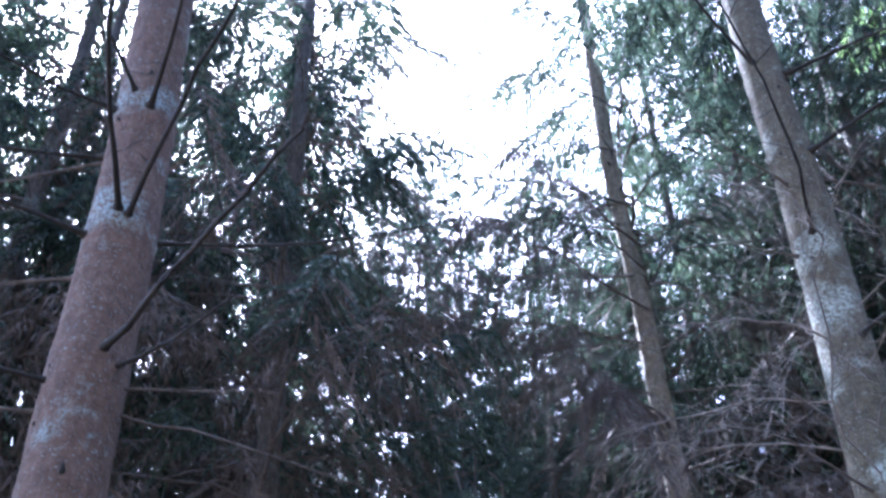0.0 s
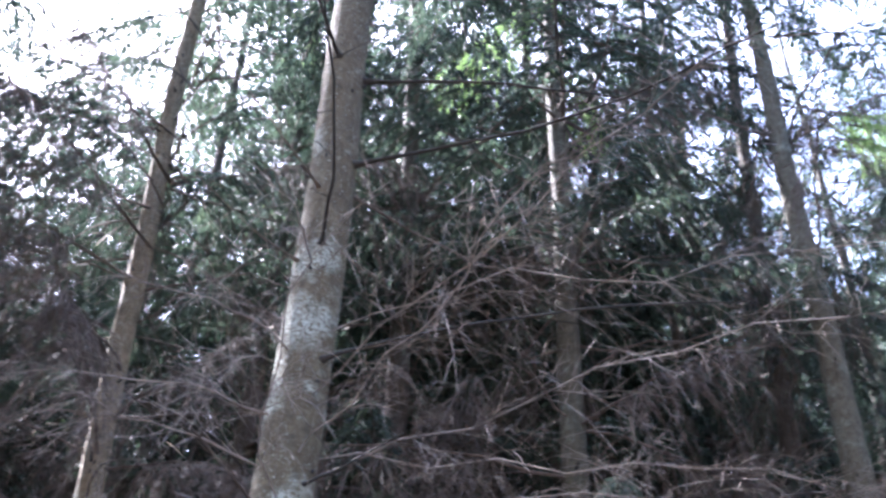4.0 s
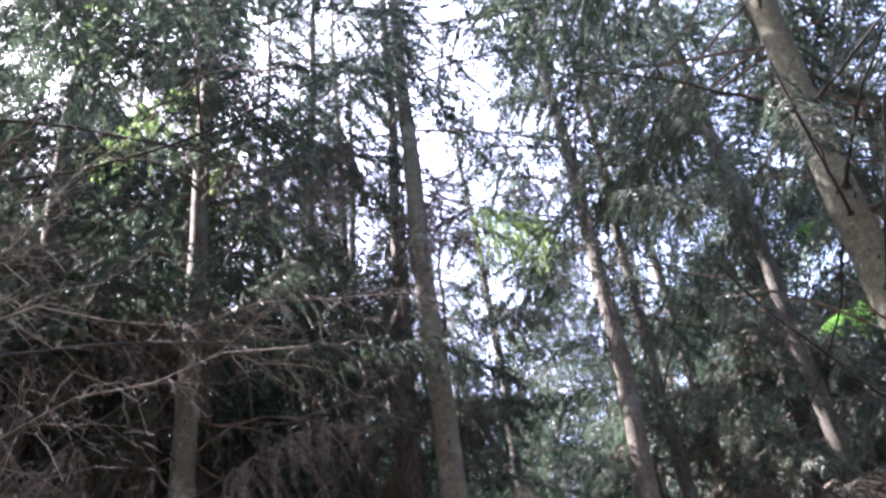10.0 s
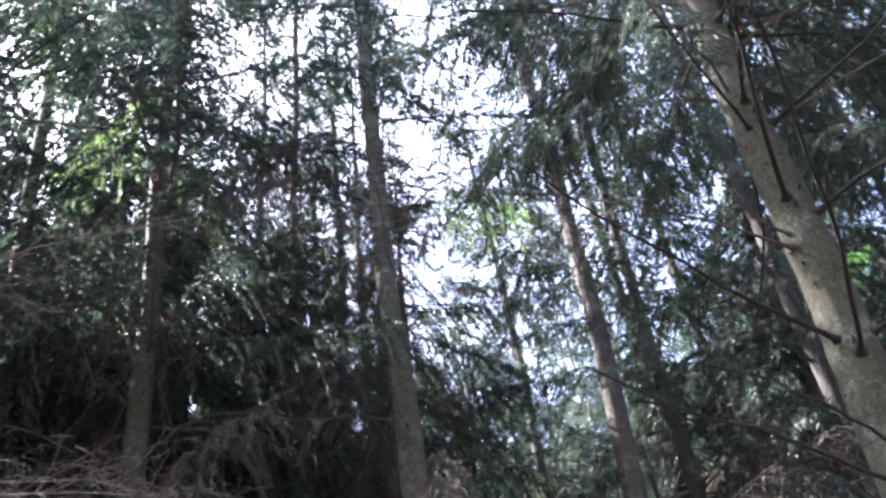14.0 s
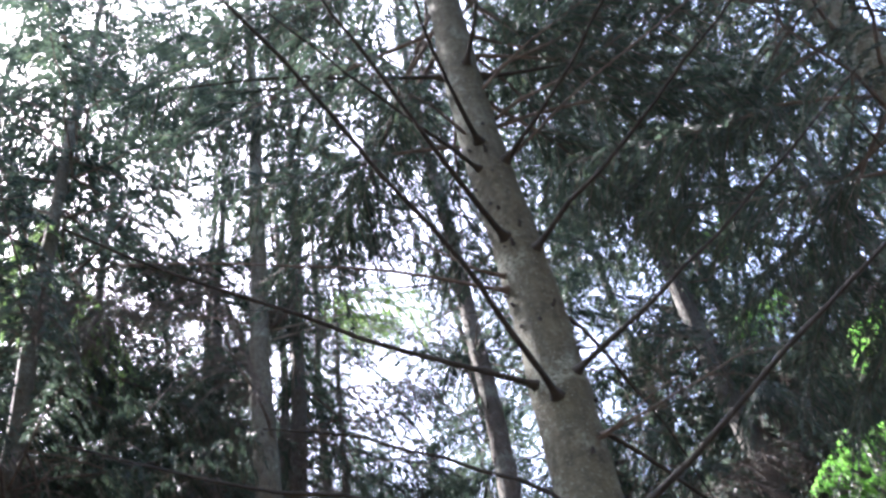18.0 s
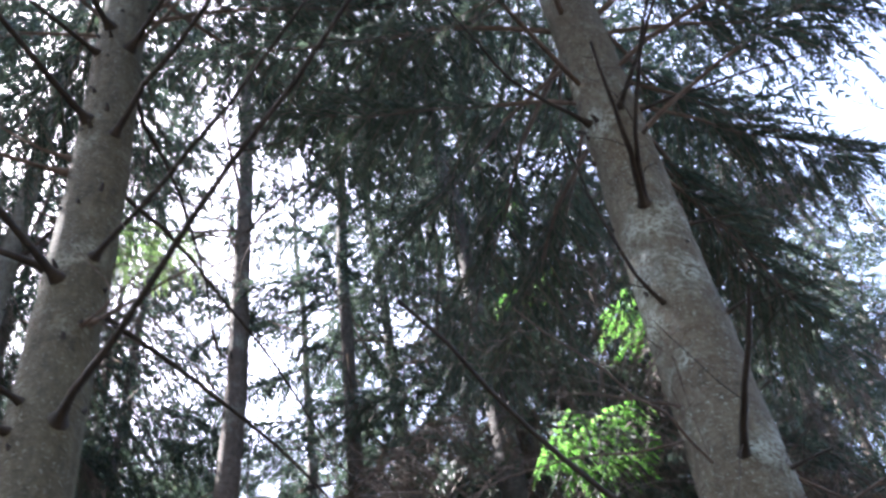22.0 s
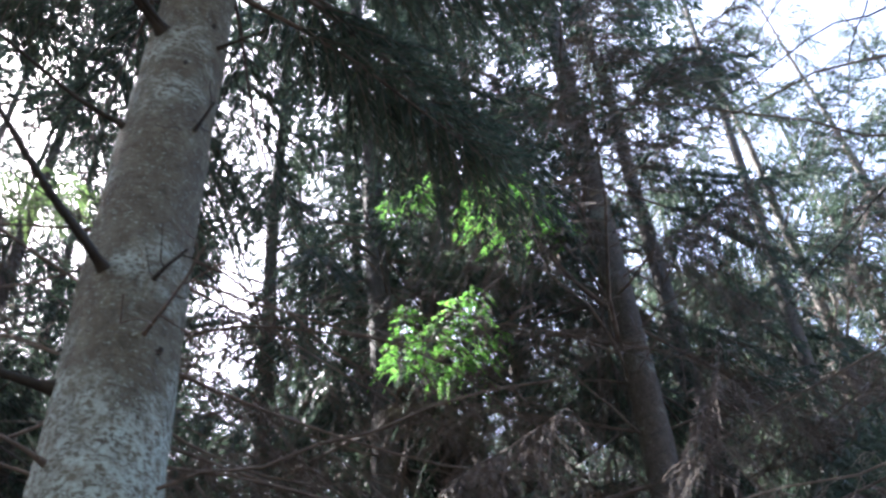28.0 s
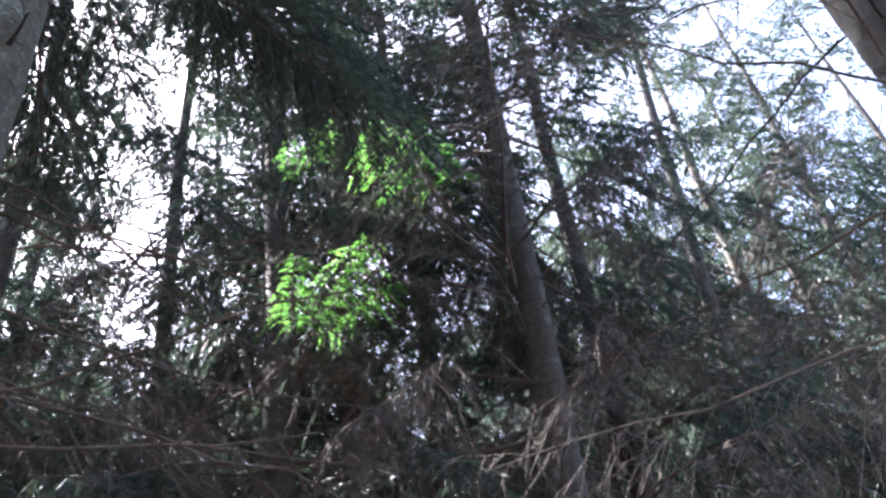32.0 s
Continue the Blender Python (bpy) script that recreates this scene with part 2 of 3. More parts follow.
def bent(rng, length, rise, sag, kink, n):
    """A polyline along +x that rises, sags with its length and wanders."""
    s = np.linspace(0, 1, n)
    w = np.cumsum(rng.normal(0, kink, (n, 2)), 0) * (length / n)
    w -= w[0]
    return np.stack([s * length, w[:, 0], s * rise * length - sag * length * s ** 2 + w[:, 1]], 1)


def shoots(soup, rng, line, gap, long, half, mat):
    """Needle-clad shoots: slim pointed blades on both sides of a twig and one at its tip."""
    seg = np.linspace(0, 1, len(line))
    size = np.linalg.norm(np.diff(line, axis=0), axis=1).sum()
    k = max(2, int(round(size / gap)))
    f = np.linspace(0.1, 1, k)
    p = np.stack([np.interp(f, seg, line[:, c]) for c in range(3)], 1)
    d = unit(line[-1] - line[0])
    side = unit(np.cross(d, np.array([0, 0, 1.0]) + rng.normal(0, 0.35, 3)))
    p = np.concatenate([p, p, p[-1:]])
    sign = np.concatenate([np.ones(k), -np.ones(k), [0]])[:, None]
    way = unit(d * 0.95 + side * sign * 0.7 + np.array([0, 0, -0.22]) + rng.normal(0, 0.13, (2 * k + 1, 3)))
    l = (long * (1.2 - 0.7 * np.concatenate([f, f, [0.2]])) * rng.uniform(0.75, 1.2, 2 * k + 1))[:, None]
    w = unit(np.cross(way, np.array([0, 0, 1.0]) + rng.normal(0, 0.55, way.shape))) * half
    p = p + way * l * 0.12
    v = np.stack([p + w, p + way * l, p - w], 1)
    soup.add(v, tris=np.arange(3 * len(v)).reshape(-1, 3), mat=mat)


def live_branch(seed, detail, droop=1.0, coarse=False, bare=False):
    """A drooping spruce branch 2.5 m long along +x: axis, hanging branchlets, needle-clad shoots."""
    rng = np.random.default_rng(seed)
    soup = Soup()
    axis = bent(rng, 2.5, 0.10, 0.36, 0.10, 7)
    axis[:, 2] += 0.16 * np.linspace(0, 1, 7) ** 4 * 2.5
    tube(soup, axis, np.linspace(0.022, 0.004, 7), 4 if detail else 3, 0)
    step, gap, size, half = (0.115, 0.032, 0.115, 0.0105) if detail else (0.21, 0.085, 0.24, 0.026) if coarse else (0.14, 0.049, 0.155, 0.0155)
    if bare:
        size, half, gap = size * 1.5, half * 0.45, gap * 1.25
    start = rng.uniform(0.28, 0.42)
    for s in np.arange(start, 0.99, step / 2.5):
        for side in (-1, 1):
            if rng.random() < 0.05:
                continue
            p = np.array([np.interp(s * 2.5, axis[:, 0], axis[:, k]) for k in range(3)])
            long = (0.72 * max(0.0, 1 - s) ** 0.6 + 0.16) * min(1.0, 0.45 + 2.5 * (s - start)) * rng.uniform(0.6, 1.2)
            d = unit([0.75, side * rng.uniform(0.6, 1.1), rng.normal(-0.2, 0.2)])
            hang = rng.uniform(0.5, 1.5) * long * droop
            u = np.linspace(0, 1, 4)[:, None]
            line = p + d * long * u + np.array([0, 0, -1]) * hang * u ** 2
            if detail:
                tube(soup, line[[0, 2, 3]], [0.005, 0.004, 0.002], 3, 0)
            shoots(soup, rng, line, gap, size, half, 1)
    return soup.arrays()


def sliver(soup, rng, pts, width, mat):
    """A very fine far twig: one slim three-sided spike along a short line."""
    p, q = pts[0], pts[-1]
    d = unit(q - p)
    a = unit(np.cross(d, rng.normal(0, 1, 3))) * width
    b = np.cross(d, a)
    mid = pts[len(pts) // 2]
    soup.add([p + a, p - a * 0.5 + b * 0.87, p - a * 0.5 - b * 0.87, q, mid + a * 0.8], tris=[[0, 1, 4], [1, 3, 4], [0, 4, 2], [2, 4, 3]], mat=mat)


def dead_branch(seed, detail, twigs=1.0, long=2.2, thick=0.014, hang=0.5, fine=0.0):
    """A bare branch along +x with fine drooping twigs; hang: share of strands that hang straight down."""
    rng = np.random.default_rng(seed)
    soup = Soup()
    n = 9
    axis = bent(rng, long, rng.uniform(0.0, 0.25), rng.uniform(0.1, 0.35), 0.16, n)
    tube(soup, axis, np.linspace(thick, 0.003, n), 5 if detail else 3, 0)
    wide = (0.0019 if fine else 0.0026) if detail else 0.0045
    for s in np.arange(0.15, 1.0, (0.06 if detail else 0.088) / twigs / long * 2.2):
        p = np.array([np.interp(s * long, axis[:, 0], axis[:, k]) for k in range(3)])
        ll = rng.uniform(0.2, 0.8) * (1.1 - 0.6 * s)
        d = unit([rng.uniform(0.3, 1.0), rng.choice([-1, 1]) * rng.uniform(0.4, 1.0), rng.normal(0, 0.3)])
        if rng.random() < hang:
            d = unit([rng.normal(0, 0.25), rng.normal(0, 0.25), -1.0])
            ll *= 0.8
        if fine:
            d = unit(d + np.array([0.7, 0, 0.25]))
        m = 5 if fine else 4
        u = np.linspace(0, 1, m)[:, None]
        line = p + d * ll * u + np.array([0, 0, -1]) * (rng.uniform(0.2, 1.0) if fine else rng.uniform(-0.1, 0.6)) * ll * u ** 2 + np.cumsum(rng.normal(0, 0.014, (m, 3)), 0)
        line[0] = p
        if detail:
            tube(soup, line, np.linspace(wide, 0.0014, m), 3, 0)
        else:
            sliver(soup, rng, line, wide, 0)
        for f in (1, 1, 2, 2, 3) if fine else (1, 2, 2) if detail else (1, 2):
            q = line[f]
            e = unit(d + rng.normal(0, 0.7, 3) + np.array([0, 0, -0.7 * hang]))
            l2 = ll * rng.uniform(0.25, 0.65)
            u3 = np.linspace(0, 1, 3)[:, None]
            sub = q + e * l2 * u3 + np.array([0, 0, -0.35]) * l2 * u3 ** 2 + rng.normal(0, 0.01, (3, 3)) * u3
            if fine:
                tube(soup, sub, [0.0015, 0.0012, 0.0009], 3, 0)
                for g in (1, 2):
                    e2 = unit(e + rng.normal(0, 0.6, 3))
                    sliver(soup, rng, sub[g] + e2 * l2 * 0.5 * u3, 0.0013, 0)
            else:
                sliver(soup, rng, sub, wide * 0.8, 0)
    return soup.arrays()


def turn_z(a, pitch=0.0, scale=1.0):
    c, s, cp, sp = math.cos(a), math.sin(a), math.cos(pitch), math.sin(pitch)
    return scale * np.array([[c, -s, 0], [s, c, 0], [0, 0, 1]]) @ np.array([[cp, 0, -sp], [0, 1, 0], [sp, 0, cp]])


LIVE_FINE = [live_branch(10 + i, True) for i in range(4)]
LIVE_FAR = [live_branch(30 + i, False) for i in range(5)]
CURTAIN_FINE = [live_branch(80 + i, True, 1.7, False, True) for i in range(3)]
CURTAIN_FAR = [live_branch(85 + i, False, 1.7, False, True) for i in range(3)]
GREEN_FINE = [a[:3] + (a[3] * 2, a[4] * 2) for a in (live_branch(95 + i, True, 1.3) for i in range(3))]
GREEN_FAR = [a[:3] + (a[3] * 2, a[4] * 2) for a in (live_branch(95 + i, False, 1.3) for i in range(3))]
LIVE_COARSE = [live_branch(40 + i, False, 1.0, True) for i in range(5)]
DEAD_FINE = [dead_branch(50 + i, True, 1.0, 2.2, 0.014, (0.2, 0.5, 0.6, 0.3, 0.7)[i]) for i in range(5)]
DEAD_FAR = [dead_branch(70 + i, False, 1.0, 2.2, 0.014, (0.3, 0.6, 0.6, 0.4, 0.7)[i]) for i in range(5)]

# spots that the sun reaches through gaps in the canopy: place, radius of the gap
GAPS = [((12.34, 5.12, 10.0), 0.38), ((11.87, 6.0, 11.4), 0.28), ((11.84, 5.7, 9.07), 0.42), ((8.55, 7.4, 12.9), 0.45), ((8.7, 7.1, 11.95), 0.40), ((4.2, 9.0, 14.4), 0.5), ((3.4, 9.0, 15.0), 0.4), ((4.6, 9.0, 13.3), 0.3),
        ((4.8, 8.2, 13.2), 0.25), ((4.8, 8.2, 11.0), 0.25), ((3.6, 9.9, 13.8), 0.35), ((9.3, 11.4, 13.5), 0.3), ((3.9, 8.9, 13.2), 0.3), ((4.1, 9.2, 12.0), 0.25)]
spread = np.random.default_rng(77)
GAPS += [((px, py, pz), pr) for px, py, pz, pr in zip(spread.uniform(1.5, 12.5, 16), spread.uniform(6.5, 10.5, 16), spread.uniform(9.0, 15.0, 16), spread.uniform(0.14, 0.28, 16))]
SUNWARD = np.array(TO_SUN)


def gap_mask(points):
    """Which of the places lie in the sun's way to one of those spots."""
    hit = np.zeros(len(points), bool)
    for spot, radius in GAPS:
        off = points - np.array(spot)
        s = off @ SUNWARD
        hit |= (s > 0.2) & (np.linalg.norm(off - s[:, None] * SUNWARD, axis=1) < radius + 0.08)
    return hit


def near_gap(x, y, reach):
    """Whether a crown of this reach touches the sun's way to one of those spots."""
    height = np.linspace(6, 24, 60)
    return any(gap_mask(np.stack([np.full(60, x + r * math.cos(k)), np.full(60, y + r * math.sin(k)), height], 1)).any() for r in (0, reach * 0.4, reach * 0.8) for k in range(6))


def open_gaps(soup, at):
    """Takes the leaves and twigs out of the sun's way."""
    v, q, t, qm, tm = soup.arrays()
    keep_q = ~gap_mask(v[q[:, 0]] + np.array([*at, 0])) if len(q) else np.zeros(0, bool)
    keep_t = ~gap_mask(v[t[:, 0]] + np.array([*at, 0])) if len(t) else np.zeros(0, bool)
    left = Soup()
    left.v, left.q, left.qm, left.t, left.tm, left.n = [v], [q[keep_q]], [qm[keep_q]], [t[keep_t]], [tm[keep_t]], len(v)
    return left


def crown_mesh(seed, top, base, reach, fine, at=None, share=0.10, coarse=False, pack=1.0, bald=-1.0, seen=17.5):
    """Whorls of live branches from base up to top; at: the place of the tree whose crown leaves the sun's gaps open."""
    rng = np.random.default_rng(seed)
    soup = Soup()
    z = base
    ph = rng.uniform(0, 6.28, 3)
    while z < top - 0.3:
        f = (top - z) / (top - base)
        long = reach * f ** 0.75 * (0.7 + 0.3 * min(1.0, (1 - f) * 4)) + 0.25
        count = 5 if f > 0.25 else 4
        a0 = rng.uniform(0, 6.28)
        close = fine and z < min(14.0, seen)
        for i in range(count):
            if rng.random() < share:
                continue
            arr = LIVE_FINE[rng.integers(4)] if close else (LIVE_COARSE if coarse or z > seen else LIVE_FAR)[rng.integers(5)]
            a = a0 + i * 6.283 / count + rng.normal(0, 0.22)
            if math.sin(1.5 * z + ph[0]) + math.sin(2 * a + 0.8 * z + ph[1]) + 0.6 * math.sin(a - 0.5 * z + ph[2]) < bald:      # uneven crowns with open sides
                continue
            m = turn_z(a, rng.normal(0.0 + 0.5 * (1 - f) ** 2, 0.1), long / 2.5 * rng.uniform(0.75, 1.12))
            p = np.array([0, 0, z + rng.normal(0, 0.1)])
            soup.add_arrays(arr, m, p)
        z += pack * (0.80 if close else 1.05) * (0.5 + 0.6 * f) * rng.uniform(0.75, 1.3)
    if at is not None:
        soup = open_gaps(soup, at)
    return soup.mesh("crown", (DEAD, NEEDLE), False)


def dead_mesh(seed, low, high, fine, dense=1.0, mat=None, at=None, green=True):
    rng = np.random.default_rng(seed)
    soup = Soup()
    z = low
    while z < high:
        a0 = rng.uniform(0, 6.28)
        for i in range(5):
            if rng.random() > 0.58 * dense:
                continue
            arr = (DEAD_FINE if fine else DEAD_FAR)[rng.integers(5)]
            dice = rng.random()
            if z > 5.5 and dice < 0.33:      # hanging curtains of dry branchlets
                arr = (CURTAIN_FINE if fine else CURTAIN_FAR)[rng.integers(3)]
            elif green and z > 6.5 and dice < 0.55:    # a few still green
                arr = (GREEN_FINE if fine else GREEN_FAR)[rng.integers(3)]
            m = turn_z(a0 + i * 1.257 + rng.normal(0, 0.25), rng.normal(0.0, 0.18), rng.uniform(0.5, 1.05))
            p = np.array([0, 0, z + rng.normal(0, 0.05)])
            soup.add_arrays(arr, m, p)
        z += rng.uniform(0.38, 0.58)
    if at is not None:
        soup = open_gaps(soup, at)
    return soup.mesh("brushwood", (mat or DEAD, BROWN, NEEDLE), False)


def trunk_mesh(seed, height, radius, lean, sides, mat, whorl=0.5, phase=0.0, wave=1.0):
    rng = np.random.default_rng(seed)
    soup = Soup()
    step = 0.12 if sides > 12 else 0.5
    z = np.concatenate([np.arange(-0.3, 13 if sides > 12 else height, step), np.arange(13.5 if sides > 12 else height + 0.1, height, 0.5), [height]])
    ph = rng.uniform(0, 6.28, 4)
    r = radius * (1 - 0.93 * (np.clip(z, 0, None) / height) ** 1.15) + radius * 0.7 * np.exp(-np.clip(z, 0, None) / 0.35)
    x = lean[0] * (z - 6) + wave * 0.03 * np.sin(z * 0.55 + ph[0]) + 0.012 * np.sin(z * 1.7 + ph[1])
    y = lean[1] * (z - 6) + wave * 0.03 * np.sin(z * 0.5 + ph[2]) + 0.012 * np.sin(z * 1.9 + ph[3])
    node = np.exp(-((((z - phase) / whorl + 0.5) % 1 - 0.5) * whorl / 0.07) ** 2)
    rr = r[:, None] * (1 + 0.035 * node[:, None] + rng.normal(0, 0.012, (len(z), sides)))
    tube(soup, np.stack([x, y, z], 1), rr, sides)
    return soup.mesh("trunk", (mat,))


def part(name, me, parent, label=""):
    ob = new(name, me)
    ob.parent = parent
    if label:
        ob["label"] = label
    return ob


def spruce(x, y, label, trunk, crown=None, dead=None, turn=0.0, scale=1.0, group="spruces of the wood"):
    root = new("spruce_tree")
    root.location, root.rotation_euler, root.scale = (x, y, 0), (0, 0, turn), (scale, scale, scale)
    root.empty_display_size = 0.3
    part("trunk", trunk, root)
    if crown:
        part("crown", crown, root)["kind"] = "stuff"
    if dead:
        part("brushwood", dead, root)["kind"] = "stuff"
    return tagged(root, label, "tree", group)


# ---- forest floor ----
def forest_floor():
    g = np.concatenate([-np.geomspace(2500, 14, 14), np.linspace(-12, 32, 45), np.geomspace(34, 2500, 14)])
    xx, yy = np.meshgrid(g, g, indexing="ij")
    near = np.exp(-((xx - 8) ** 2 + (yy - 8) ** 2) / 900)
    zz = near * (0.07 * np.sin(xx * 0.9) * np.cos(yy * 0.7) + 0.04 * np.sin(xx * 2.3 + yy * 1.7)) - 0.02
    n = len(g)
    i, j = np.meshgrid(np.arange(n - 1), np.arange(n - 1), indexing="ij")
    a = (i * n + j).ravel()
    soup = Soup()
    soup.add(np.stack([xx, yy, zz], -1), np.stack([a, a + n, a + n + 1, a + 1], 1))
    m, nodes, links, bsdf = material("needle_litter")
    coord = nodes.new("ShaderNodeTexCoord").outputs["Object"]
    n1 = noise_node(nodes, links, coord, 1.2, 8, 0.7)
    r = ramp(nodes, ((0.35, (0.045, 0.032, 0.02)), (0.55, (0.10, 0.07, 0.045)), (0.7, (0.06, 0.09, 0.03))))
    links.new(n1.outputs["Fac"], r.inputs[0])
    links.new(r.outputs[0], bsdf.inputs["Base Color"])
    bsdf.inputs["Roughness"].default_value = 0.95
    n2 = noise_node(nodes, links, coord, 40, 6, 0.7)
    bp = nodes.new("ShaderNodeBump")
    bp.inputs["Strength"].default_value, bp.inputs["Distance"].default_value = 0.8, 0.03
    links.new(n2.outputs["Fac"], bp.inputs["Height"])
    links.new(bp.outputs[0], bsdf.inputs["Normal"])
    tagged(new("ground", soup.mesh("ground", (m,))), "brown needle litter on the forest floor", "ground", kind="structure")


forest_floor()


# ---- the wood ----
CROWNS_FAR = [crown_mesh(120 + i, 24.0, (8.5, 10.0, 9.0, 10.5, 8.0)[i], (2.8, 2.5, 2.6, 2.4, 3.0)[i], False, None, 0.08, False, 0.95, -1.4) for i in range(5)]
CROWNS_COARSE = [crown_mesh(130 + i, 24.0, (7.0, 8.0, 6.5)[i], 3.0, False, None, 0.15, True) for i in range(3)]
CROWNS_YOUNG = [crown_mesh(140 + i, 24.0, 6.5, 3.1, False, None, 0.0, True, 0.7, -1.6) for i in range(2)]
DEADS_FAR = [dead_mesh(160 + i, 4.0, 14.0, False, 1.3) for i in range(3)]
DEADS_BROWN = [dead_mesh(170 + i, 5.0, 14.5, False, 1.3, BROWN) for i in range(2)]


def limb(root, me_seed, trunk_xy, z, az, long, thick, mat, label, twigs=0.5, rise=0.0, hang=0.3, girth=0.14):
    """One bare branch of a near tree, a part of its own; thick: radius at its base in mm."""
    rng = np.random.default_rng(me_seed)
    soup = Soup()
    n = 10
    axis = bent(rng, long, rise, 0.0, 0.05, n)
    axis[:, 2] -= 0.10 * long * np.linspace(0, 1, n) ** 2.5
    axis[:, 1] += rng.uniform(-0.07, 0.07) * long * np.sin(np.linspace(0, math.pi, n))      # a slow bow
    axis[:, 2] -= 0.035 * long * np.sin(np.linspace(0, math.pi, n))
    r = thick / 1000 * (1 - 0.66 * np.linspace(0, 1, n) ** 0.8) + 0.004 * np.exp(-np.linspace(0, 9, n))
    r[0] *= 1.2
    tube(soup, axis, r, 7)
    swell = np.array([girth - 0.03, girth + 0.002, girth + 0.02, girth + 0.05, girth + 0.11])
    mid = np.stack([swell, np.interp(swell, axis[:, 0], axis[:, 1]), np.interp(swell, axis[:, 0], axis[:, 2])], 1)
    tube(soup, mid, np.interp(swell, axis[:, 0], r) * np.array([2.1, 1.6, 1.25, 1.02, 0.9]), 8)
    for s in np.arange(0.25, 1.0, 0.11 / max(0.05, twigs)):
        p = np.array([np.interp(s * long, axis[:, 0], axis[:, k]) for k in range(3)])
        ll = rng.uniform(0.08, 0.42)
        d = unit([rng.uniform(0.2, 1.0), rng.choice([-1, 1]) * rng.uniform(0.4, 1.0), rng.normal(-0.2, 0.5)])
        u = np.linspace(0, 1, 5)[:, None]
        line = p + d * ll * u + np.array([0, 0, -1]) * rng.uniform(-0.2, 0.5) * ll * u ** 2 + np.cumsum(rng.normal(0, 0.008, (5, 3)), 0)
        line[0] = p
        tube(soup, line, np.linspace(0.0032, 0.0013, 5), 3)
    me = soup.mesh("branch", (mat,))
    ob = part("branch", me, root, label)
    ob.location = (trunk_xy[0], trunk_xy[1], z)
    ob.rotation_euler = (0, 0, radians(az))
    return ob


def twiggy(root, seed, x, y, z, az, long, thick, mat, label, twigs=1.6, pitch=0.0, hang=0.2):
    """A dead branch with a spray of fine twigs, a part of its own."""
    soup = Soup()
    soup.add_arrays(dead_branch(seed, True, twigs, long, thick / 1000, hang, 1.0), np.eye(3), np.zeros(3))
    ob = part("branch", soup.mesh("branch", (mat,), False), root, label)
    ob.location, ob.rotation_euler = (x, y, z), (0, -pitch, radians(az))
    return ob


def stubs(root, seed, low, high, radius, lean, count, mat, longer=1.0):
    """Snapped-off branch ends and knots, each a part of its own."""
    rng = np.random.default_rng(seed)
    shapes = []
    for k in range(4):
        soup = Soup()
        long = (0.014, 0.022, 0.04, 0.008)[k] * longer
        tube(soup, [(0, 0, 0), (long * 0.6, 0.003, 0.004), (long, 0.0, 0.012), (long + 0.001, 0, 0.012)], [0.013, 0.009, 0.007, 0.0005], 6)
        shapes.append(soup.mesh("branch_stub", (mat,)))
    for k in range(count):
        z, a = rng.uniform(low, high), rng.uniform(0, 6.283)
        ob = part("branch_stub", shapes[k % 4], root)
        rr = radius * (1 - 0.93 * (z / 24) ** 1.15) * 0.97
        ob.location = (lean[0] * (z - 6) + rr * math.cos(a), lean[1] * (z - 6) + rr * math.sin(a), z)
        ob.rotation_euler = (0, -rng.uniform(0, 0.5), a)


# near stems: place at 6 m height, lean, diameter at 6 m
STEMS = [(-1.51, 3.18, -0.022, 0.0, 0.345), (1.86, 4.29, 0.007, 0.012, 0.26), (7.64, 2.93, -0.026, -0.035, 0.275), (9.90, 2.09, 0.002, -0.022, 0.31)]
NEAR_LABELS = ("reddish-barked spruce with grey-green lichen rings and dark bare branches", "spruce trunk with a white lichen patch and sprays of dead twigs",
               "pale grey spruce trunk with long dark bare branches", "thick pale lichen-spotted spruce trunk with broken branch stubs")
